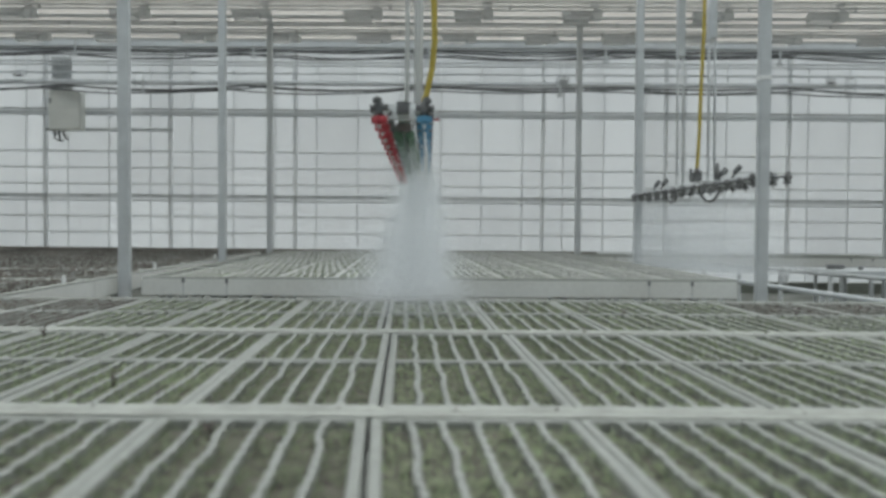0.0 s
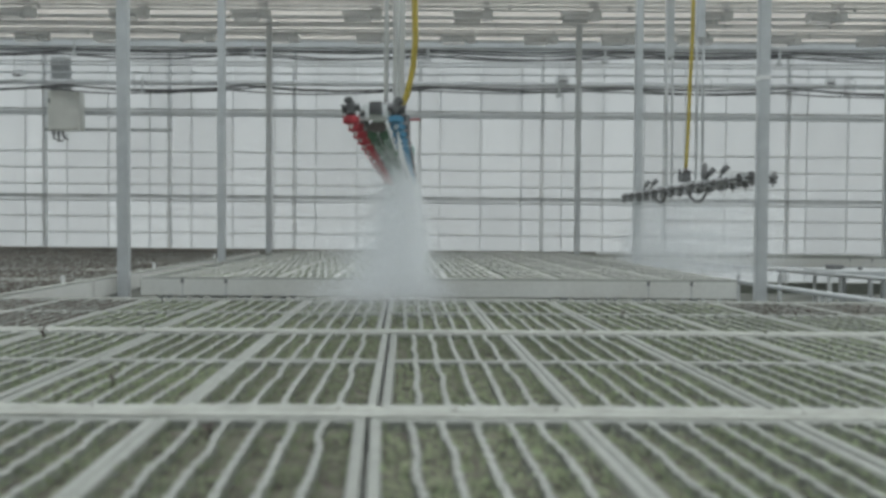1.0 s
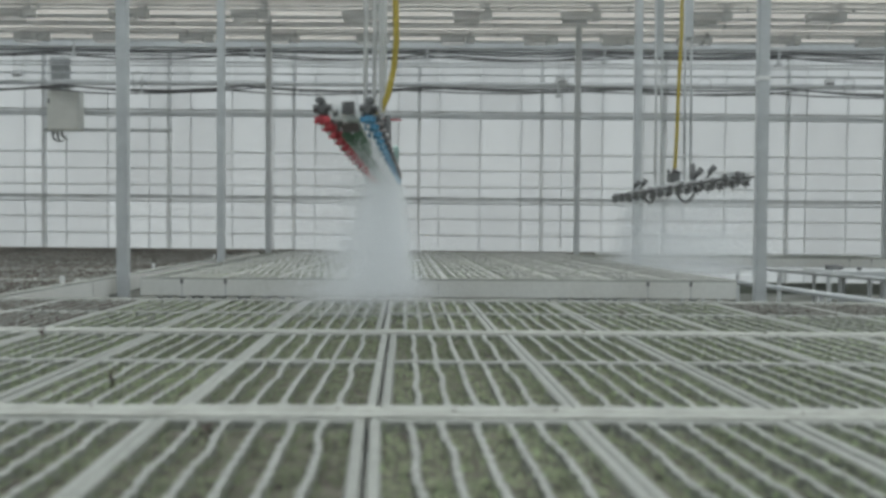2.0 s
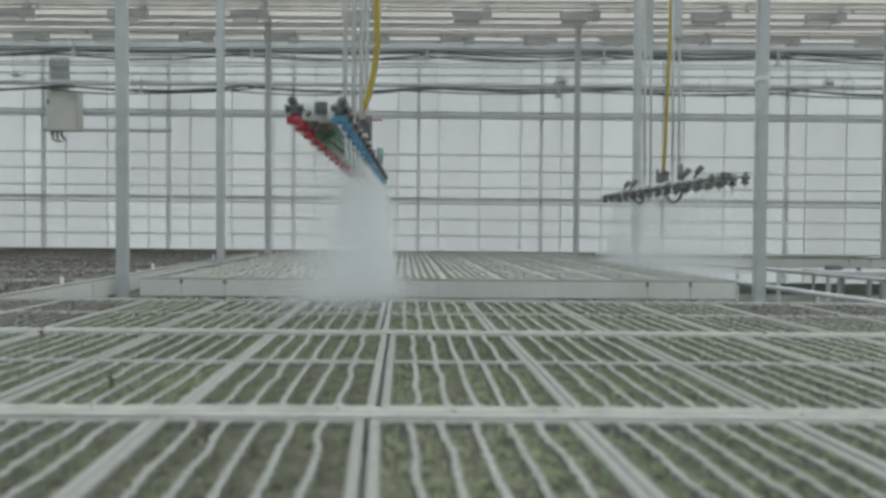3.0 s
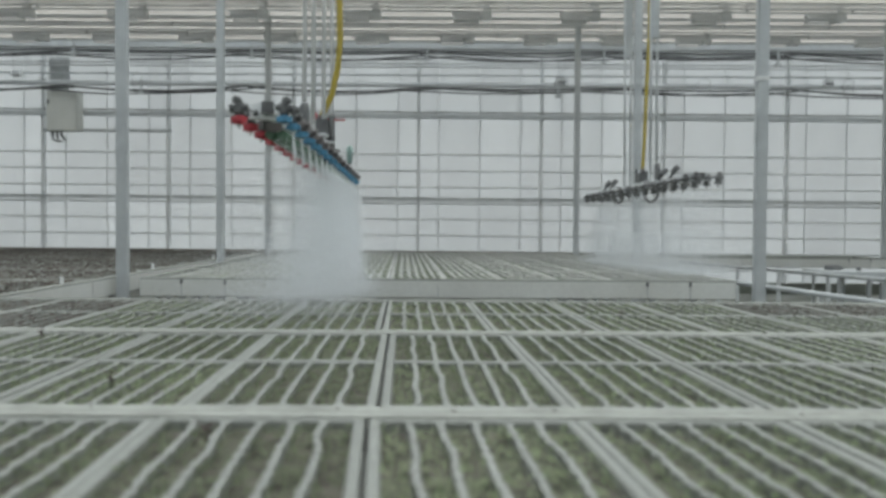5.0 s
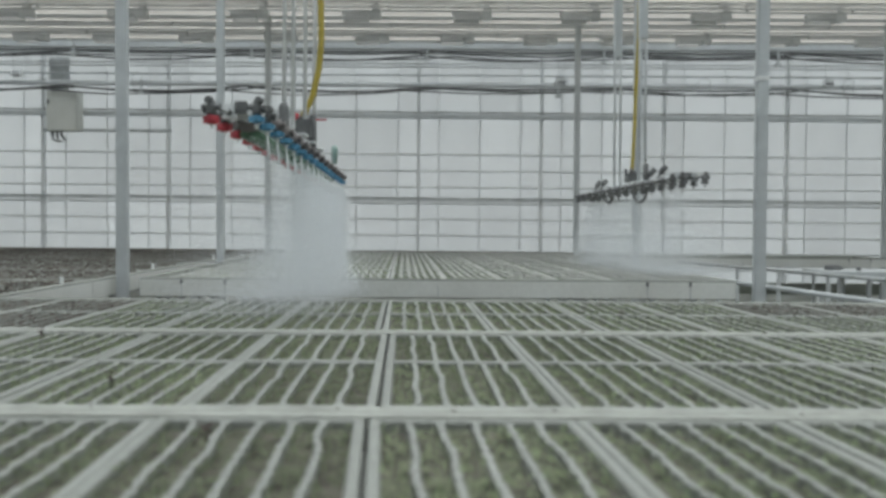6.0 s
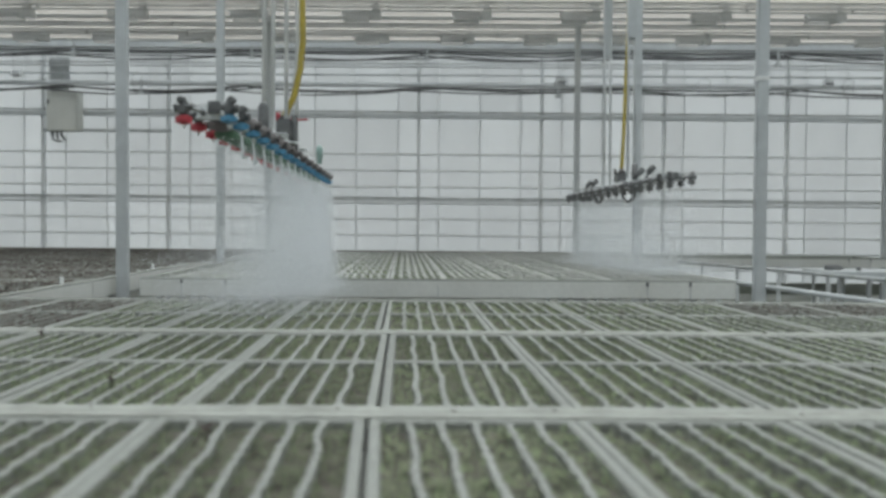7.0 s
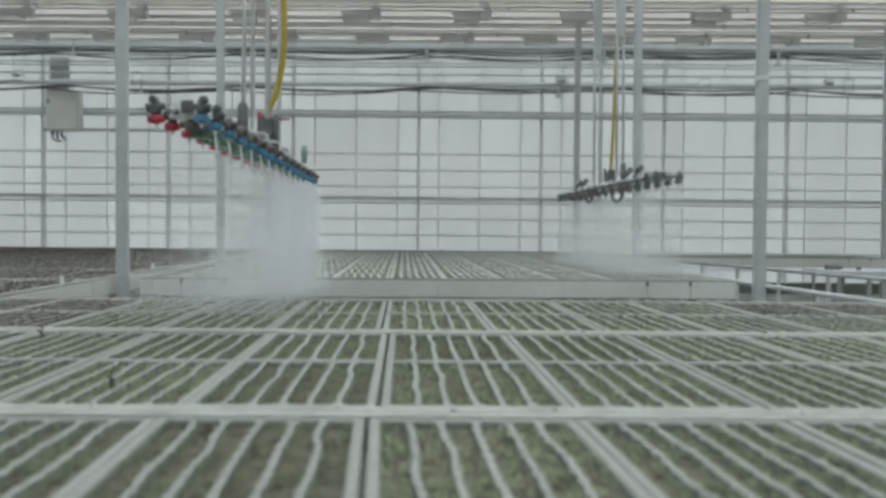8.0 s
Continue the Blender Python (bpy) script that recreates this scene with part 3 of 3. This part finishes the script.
FRONT = [0.359 + STEP * i for i in range(-1, 3)]
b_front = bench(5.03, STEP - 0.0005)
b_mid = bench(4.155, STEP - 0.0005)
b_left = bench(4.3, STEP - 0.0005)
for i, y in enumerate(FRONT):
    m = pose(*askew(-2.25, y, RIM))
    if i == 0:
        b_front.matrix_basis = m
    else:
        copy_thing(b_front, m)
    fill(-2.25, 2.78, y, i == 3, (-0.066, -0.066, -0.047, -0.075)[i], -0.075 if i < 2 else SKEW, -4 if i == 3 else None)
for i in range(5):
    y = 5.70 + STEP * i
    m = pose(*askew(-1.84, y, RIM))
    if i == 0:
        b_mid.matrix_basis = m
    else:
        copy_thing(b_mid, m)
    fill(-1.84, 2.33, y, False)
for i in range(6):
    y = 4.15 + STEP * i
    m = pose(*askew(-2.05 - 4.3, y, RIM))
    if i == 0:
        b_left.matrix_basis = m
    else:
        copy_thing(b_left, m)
    fill(-2.05 - 4.3, -2.05, y, True, -0.122)
# small pale stops along the edge of the darker bed
stop = tagged(part("bench_stop", one_box(-0.009, 0.009, -0.015, 0.015, 0.0, 0.048), WHITE_TUBE, None, "", 0.004, pose(*askew(-2.07, 4.95, RIM + 0.0005))),
              "small pale upright stop on the bench rim", "stop", "bench stops")
for y in (6.75, 8.9):
    copy_thing(stop, pose(*askew(-2.07, y, RIM + 0.0005)))

# ---- empty bench lane beside the posts ----
def lane_rail(x, y, length, lean, z, mat):
    """A rail tube on stub posts that stand on the floor."""
    lane = thing("bench_rail", "pale steel bench rail on short stub posts", "rail", pose(x, y, z), "bench rails")
    part("rail_tube", one_tube([(0, 0, 0), (lean * length, length, 0)], 0.018), mat, lane)
    stub = mesh_of("stub_post", one_box(-0.016, 0.016, -0.016, 0.016, -(z - 0.006), -0.016), PIPE, 0.004)
    u = 0.25
    while u < length:
        part("stub_post", stub, None, lane, at=pose(lean * u, u, 0))
        u += 0.72


lane_rail(2.55, 4.3, 3.3, -0.12, RIM - 0.055, STEEL)
lane_rail(3.72, 5.5, 4.4, -0.196, RIM - 0.035, STEEL_DARK)
conv = thing("conveyor_end", "grey flat conveyor end with a dark drive motor", "conveyor", pose(3.95, 8.3, 0.006))
part("deck", one_box(0, 1.3, 0, 0.7, RIM - 0.13, RIM - 0.07), STEEL, conv, "", 0.006)
for x in (0.1, 1.2):
    for y in (0.06, 0.64):
        part("leg", one_box(x - 0.013, x + 0.013, y - 0.013, y + 0.013, 0, RIM - 0.13), STEEL_DARK, conv)
part("motor", one_tube([(0.02, 0.2, RIM - 0.035), (0.16, 0.2, RIM - 0.035), (0.2, 0.2, RIM - 0.035)], 0.026, 10, [0.026, 0.026, 0.018]), GREY_PLASTIC, conv, "dark drive motor")
part("motor", one_tube([(0.42, 0.3, RIM - 0.07), (0.42, 0.3, RIM - 0.03)], 0.025, 10), GREY_PLASTIC, conv, "dark bearing")
b_far = bench(4.2, 1.0)
b_far.matrix_basis = pose(*askew(2.62, 11.4, RIM - 0.035))
tagged(b_far, "grey-white empty metal plant bench by the wall")


# taller sprigs that stick out of the trays
sprig_data = ((-0.672, 1.87, 0.05), (-1.19, 2.68, 0.045), (0.92, 3.45, 0.035), (-0.35, 1.45, 0.03))
for k, (x, y, h) in enumerate(sprig_data):
    sp = thing("sprig", "small dark sprig standing above the seedlings", "plant", pose(*askew(x, y, RIM - 0.022)), "sprigs")
    part("stem", one_tube([(0, 0, 0), (0.003, 0.002, h * 0.5), (0.001, 0, h)], 0.0022, 6, [0.003, 0.0022, 0.0014]), LEAF_DARK, sp)
    rs = random.Random(90 + k)
    for i in range(6):
        a = i * 2.4
        bm = bmesh.new()
        z0 = h * (0.45 + 0.09 * i)
        d, sd, ln = Vector((math.cos(a), math.sin(a), 0.5)), Vector((-math.sin(a), math.cos(a), 0)), 0.014 + 0.006 * rs.random()
        pts = [bm.verts.new(Vector((0, 0, z0)) + q) for q in (Vector((0, 0, 0)), d * ln * 0.5 + sd * ln * 0.3, d * ln, d * ln * 0.5 - sd * ln * 0.3)]
        mid = bm.verts.new(Vector((0, 0, z0)) + d * ln * 0.5 - Vector((0, 0, ln * 0.12)))
        for u in range(4):
            bm.faces.new((pts[u], pts[(u + 1) % 4], mid))
        part("leaf", bm, LEAF_DARK, sp)


# crumbs of peat spilt on the rims
for x, y, w in ((-0.13, 1.610, 0.006), (0.10, 1.595, 0.007), (0.30, 1.610, 0.009), (-0.62, 1.620, 0.006), (0.62, 2.83, 0.012), (-0.9, 2.81, 0.01), (1.25, 2.83, 0.012), (0.78, 1.590, 0.006)):
    bm = bmesh.new()
    bmesh.ops.create_icosphere(bm, subdivisions=1, radius=0.6 * w)
    for v in bm.verts:
        v.co *= 0.75 + 0.5 * noise.random()
        v.co.z *= 0.5
    tagged(part("peat_crumb", bm, SOIL, None, "", 0, pose(*askew(x, y, RIM + 0.001))), "small dark crumb of peat on the rim", "crumb", "peat crumbs")


# ---- spray booms ----
def nozzle_meshes():
    bm = bmesh.new()
    tube(bm, [(0, 0, 0.004), (0, 0, -0.044)], 0.014, 10, True, [0.015, 0.017])
    tube(bm, [(-0.024, 0, -0.020), (0.030, 0, -0.014)], 0.012, 8)
    tube(bm, [(-0.032, 0, -0.022), (-0.022, 0, -0.020)], 0.016, 8)
    tube(bm, [(0, -0.024, -0.026), (0, 0.024, -0.026)], 0.012, 8)
    box(bm, -0.012, 0.012, -0.03, -0.022, -0.038, -0.014)
    body = bm.copy()
    ball(bm, (-0.008, 0, 0.008), 0.018, 0.8)
    tube(bm, [(-0.008, -0.02, 0.008), (-0.008, 0.02, 0.008)], 0.012, 8)
    knob = bm
    bm = bmesh.new()
    tube(bm, [(0, 0, -0.043), (0, 0, -0.045), (0, 0, -0.066), (0, 0, -0.070)], 0.019, 8, True, [0.016, 0.018, 0.019, 0.013])
    box(bm, -0.027, 0.027, -0.009, 0.009, -0.066, -0.048)
    box(bm, -0.008, 0.008, -0.026, 0.026, -0.064, -0.050)
    for f in bm.faces:
        f.smooth = False
    cap = bm
    bm = bmesh.new()
    tube(bm, [(0, 0, -0.043), (0, 0, -0.048), (0, 0, -0.068), (0, 0, -0.076)], 0.02, 10, True, [0.014, 0.021, 0.022, 0.013])
    box(bm, -0.027, 0.027, -0.009, 0.009, -0.072, -0.048)
    flat = bm
    bm = bmesh.new()
    tube(bm, [(0, 0, -0.076), (0, 0, -0.09)], 0.006, 8, True, [0.008, 0.004])
    tip = bm
    return knob, body, cap, flat, tip


def boom(label, coloured, L, n):
    b = thing("spray_boom", label, "spray boom")
    beam_mat, dark, cap_l, cap_r = (ALU, BLACK, RED, BLUE) if coloured else (PIPE, GREY_PLASTIC, GREY_PLASTIC, GREY_PLASTIC)
    bm = one_box(-0.024, 0.024, 0.004, L, -0.024, 0.024)
    part("beam", bm, beam_mat, b, "", 0.003)
    part("end_cap", one_box(-0.023, 0.023, -0.004, 0.0035, -0.023, 0.023), BLACK, b, "black plastic end cap", 0.003)
    for s, mat in ((-1, GREY_PLASTIC), (1, GREY_PLASTIC)):
        part("supply_pipe", one_tube([(s * 0.052, 0.02, -0.012), (s * 0.052, L, -0.012)], 0.011, 8), mat, b)
    for y in (0.05, 0.75, 1.5, 2.2, 2.75):
        part("cross_bracket", one_box(-0.075, 0.075, y - 0.02, y + 0.02, -0.036, -0.025), ALU if coloured else STEEL_DARK, b, "", 0.002)
        part("cross_bracket", one_box(-0.075, 0.075, y - 0.003, y + 0.003, -0.025, 0.022), ALU if coloured else STEEL_DARK, b, "", 0.001)
    knob, body, cap, flat, tip = nozzle_meshes()
    me_knob, me_body = mesh_of("nozzle", knob, dark), mesh_of("nozzle", body, FITTING if coloured else dark)
    me_l, me_r = mesh_of("cap", flat, cap_l), mesh_of("cap", cap, cap_r)
    me_tip = mesh_of("tip", tip, WHITE_TUBE if coloured else GREY_PLASTIC)
    jet = mesh_of("spray_jet", one_tube([(0, 0, -0.078), (-0.004, 0, -0.12), (-0.009, 0, -0.175)], 0.008, 7, [0.003, 0.0045, 0.007]), DROPS) if coloured else None
    green = mesh_of("lower_cap", one_tube([(0.035, 0, -0.05), (0.037, 0, -0.075), (0.037, 0, -0.11)], 0.016, 8, [0.008, 0.013, 0.009]), GREEN if coloured else GREY_PLASTIC)
    for i in range(n):
        y = -0.12 + (L + 0.09) / (n - 1) * i
        for s, me in ((-1, me_l), (1, me_r)):
            nz = part("nozzle", me_knob if i < 2 else me_body, None, b, at=pose(s * 0.078, max(y, -0.10), 0.0, 0, 0, 0 if s < 0 else 180))
            part("cap", me, None, nz)
            part("tip", me_tip, None, nz)
            if s > 0 and coloured and 1 <= i:
                part("spray_jet", jet, None, nz, "thin pale jet of water")
            if s > 0 and coloured and 5 <= i <= 8:
                part("lower_cap", green, None, nz, "green nozzle cap")
    if coloured:
        part("end_block", one_box(-0.03, 0.03, 0.11, 0.15, -0.068, -0.0365), FITTING, b, "grey bracket block", 0.006)
        for x in (-0.022, 0.022):
            part("return_hose", one_tube([(x, 0.16, -0.075), (x, 0.5, -0.07), (x + 0.005, 1.4, -0.066), (x, 2.3, -0.07), (x, 2.7, -0.045)], 0.019, 8), GREEN, b, "dull green hose under the beam")
    # stub arms carry the first pair of nozzles in front of the beam
    for s in (-1, 1):
        part("end_elbow", one_tube([(s * 0.052, 0.06, -0.012), (s * 0.058, -0.06, -0.012), (s * 0.078, -0.10, -0.012)], 0.008, 8), PIPE if coloured else dark, b)
    top = 2.30 if coloured else 2.34
    masts = ((0.95, (-0.010, 0.032)), (1.25, (0.044,)), (1.55, (0.050,))) if coloured else ((1.06, (-0.002, 0.054)), (1.80, (0.019, 0.075)))
    for y, across in masts:
        for x in across:
            part("mast_tube", one_tube([(x, y, 0.025), (x, y, top)], 0.0105 if coloured else 0.012, 8), WHITE_TUBE if coloured else PIPE, b)
        if not coloured:
            part("mast_sleeve", one_box(across[0] - 0.006, across[1] + 0.006, y - 0.03, y + 0.03, 1.25, top), STEEL, b, "", 0.004)
        part("foot_plate", one_box(-0.06, 0.1, y - 0.05, y + 0.05, 0.0245, 0.033), ALU, b)
    part("trolley", one_box(-0.2, 0.2, 0.8, 2.0, top, top + 0.08), STEEL, b, "steel trolley of the boom", 0.01)
    # filter, valve block and hose
    part("filter", one_tube([(0.0, 0.89, 0.022), (0.0, 0.89, 0.06), (0.0, 0.89, 0.15), (0.0, 0.89, 0.172)], 0.026, 10, [0.018, 0.026, 0.025, 0.014]), BLACK if coloured else GREY_PLASTIC, b, "dark grey water filter")
    vx, vy, vz = (-0.02, 0.0, 0.065) if coloured else (0.02, 0.21, 0.05)
    v = part("valve_block", one_box(vx + 0.015, vx + 0.095, vy + 1.23, vy + 1.35, 0.055, 0.085 + vz), BLACK, b, "black valve block", 0.008)
    part("valve_handle", one_box(vx + 0.06, vx + 0.17, vy + 1.28, vy + 1.30, 0.0845 + vz, 0.093 + vz), RED if coloured else GREY_PLASTIC, v, "red lever", 0.002)
    part("valve_body", one_tube([(vx + 0.015, vy + 1.3, 0.08 + vz), (vx + 0.015, vy + 1.3, 0.125 + vz)], 0.012, 8), RED if coloured else BLACK, v)
    part("valve_body", one_tube([(vx + 0.1, vy + 1.29, 0.0), (vx + 0.1, vy + 1.29, 0.11 + vz)], 0.018, 8), BLACK, v)
    pts = [(0.022, 1.29, 0.15), (0.038, 1.29, 0.19), (0.08, 1.29, 0.28), (0.11, 1.29, 0.42), (0.122, 1.29, 0.56), (0.118, 1.29, 0.75), (0.10, 1.29, 1.0), (0.075, 1.29, 1.4), (0.05, 1.29, top)]
    if not coloured:
        pts = [(0.085, 1.50, 0.135), (0.092, 1.50, 0.22), (0.107, 1.50, 0.5), (0.12, 1.50, 0.9), (0.142, 1.50, 1.4), (0.155, 1.50, top)]
    part("hose", one_tube(pts, 0.016, 10), HOSE, b, "yellow water hose")
    part("hose_clamp", one_tube([Vector(pts[0]) + Vector((0, 0, 0.0)), Vector(pts[1]) * 0.5 + Vector(pts[0]) * 0.5], 0.021, 10), FITTING, b)
    if coloured:
        part("sensor", one_tube([(0.085, 2.25, 0.02), (0.085, 2.25, 0.115), (0.085, 2.25, 0.135)], 0.02, 8, [0.016, 0.022, 0.012]), SENSOR, b, "pale green sensor cap")
    else:
        for y, r in ((0.95, 0.12), (1.8, 0.09)):
            arc = [(-0.03, y + 0.9 * r * math.cos(a) * 1.7, -0.03 - r * math.sin(a)) for a in (math.pi * k / 12 for k in range(13))]
            part("loop_hose", one_tube(arc, 0.013, 8), GREY_PLASTIC, b, "grey looped hose")
        for y in (0.55, 0.8, 2.1, 2.3):
            part("coupling", one_tube([(-0.02, y, 0.02), (0.0, y, 0.07), (0.04, y, 0.115)], 0.02, 8, [0.018, 0.022, 0.026]), BLACK, b)
    return b


def mist(seed, count, edge, y0, y1, faint, drop, label, drift=0.0, lee=0.0):
    """A drifting veil of fine drops: tiny four-sided grains under a boom, in the boom's own space."""
    r = np.random.default_rng(seed)
    y = np.where(r.random(count) < faint, r.uniform(-0.1, y0 + 0.3, count), y0 - 0.2 + (y1 - y0 + 0.2) * r.random(count) ** 0.72)
    y = y + r.normal(0, 0.03, count)
    s = r.random(count) ** 0.9
    wide = 1 - 0.62 * np.clip(y / 2.85, 0, 1)
    row = np.where(r.random(count) < 0.97, 0.07, -0.06)
    x = row * (1 - s ** 0.6) + r.uniform(-1, 1, count) * (0.02 + 0.30 * wide * s ** 0.7) + r.normal(0, 0.025, count)
    z = -0.11 - (drop - 0.11) * s
    low = s > 0.85
    x = np.where(low, x + r.normal(0, 0.06, count), x)
    loose = r.random(count) < drift
    x = np.where(loose, lee + r.normal(0, 0.2, count), x)
    y = np.where(loose, r.uniform(0.25, 2.95, count), y)
    z = np.where(loose, -0.11 - (drop - 0.11) * (1 - 0.55 * r.random(count) ** 1.6), z)
    c = np.stack([x, y, z], 1)
    corner = np.array([[1, 1, 1], [1, -1, -1], [-1, 1, -1], [-1, -1, 1]]) * (edge / 2.83)
    q = r.normal(size=(count, 4))
    q /= np.linalg.norm(q, axis=1)[:, None]
    w, a, b, e = q.T
    R = np.stack([1 - 2 * (b * b + e * e), 2 * (a * b - e * w), 2 * (a * e + b * w), 2 * (a * b + e * w), 1 - 2 * (a * a + e * e), 2 * (b * e - a * w),
                  2 * (a * e - b * w), 2 * (b * e + a * w), 1 - 2 * (a * a + b * b)], 1).reshape(-1, 3, 3)
    size = r.uniform(0.6, 1.3, count)[:, None, None]
    v = (c[:, None, :] + size * np.einsum("nij,kj->nki", R, corner)).reshape(-1, 3)
    i = np.arange(count)[:, None] * 4
    f = np.concatenate([i + np.array(t) for t in ((0, 1, 2), (0, 3, 1), (0, 2, 3), (1, 3, 2))], 1).reshape(-1, 3)
    me = bpy.data.meshes.new("mist")
    me.from_pydata(v.tolist(), [], f.tolist())
    me.materials.append(DROPS)
    return tagged(new("mist", me), label, "mist", kind="stuff")


boom_a = boom("aluminium spray boom with red and blue nozzles and yellow hose", True, 2.80, 15)
boom_b = boom("dark grey spray boom with looped hoses and yellow hose", False, 2.74, 14)
tagged(boom_a, group="spray booms")
tagged(boom_b, group="spray booms")
mist_a = mist(5, 320000, 0.0027, 1.0, 2.85, 0.10, 0.775, "white veil of fine water mist under the boom", 0.13, -0.03)
mist_b = mist(6, 95000, 0.0043, 0.2, 2.85, 0.05, 0.74, "thin white water mist drifting under the boom", 0.42, 0.16)

# overhead rails on which the boom trolleys roll
for y in (3.95, 4.65, 7.3, 7.75):
    tagged(part("trolley_rail", one_tube([(LEFT, y, H0 + 2.84), (RIGHT, y, H0 + 2.84)], 0.02), STEEL), "steel tube rail for a spray boom trolley", "rail", "trolley rails", "structure")

SPEED = 0.0959


def motions():
    """Both booms, each with its mist, roll sideways at an even pace."""
    for ob, x, y, z, rx, rz in ((boom_a, -0.92, 2.95, H0 + 0.4256, -1.2, 1.2), (mist_a, -0.92, 2.95, H0 + 0.4256, -1.2, 1.2),
                                (boom_b, 1.595, 5.98, H0 + 0.389, -0.8, 6.0), (mist_b, 1.595, 5.98, H0 + 0.389, -0.8, 6.0)):
        walk(ob, [(t, pose(x + SPEED * (8 - t), y, z, rx, 0, rz)) for t in (0.0, 2.0, 4.0, 6.0, 8.0)])


motions()
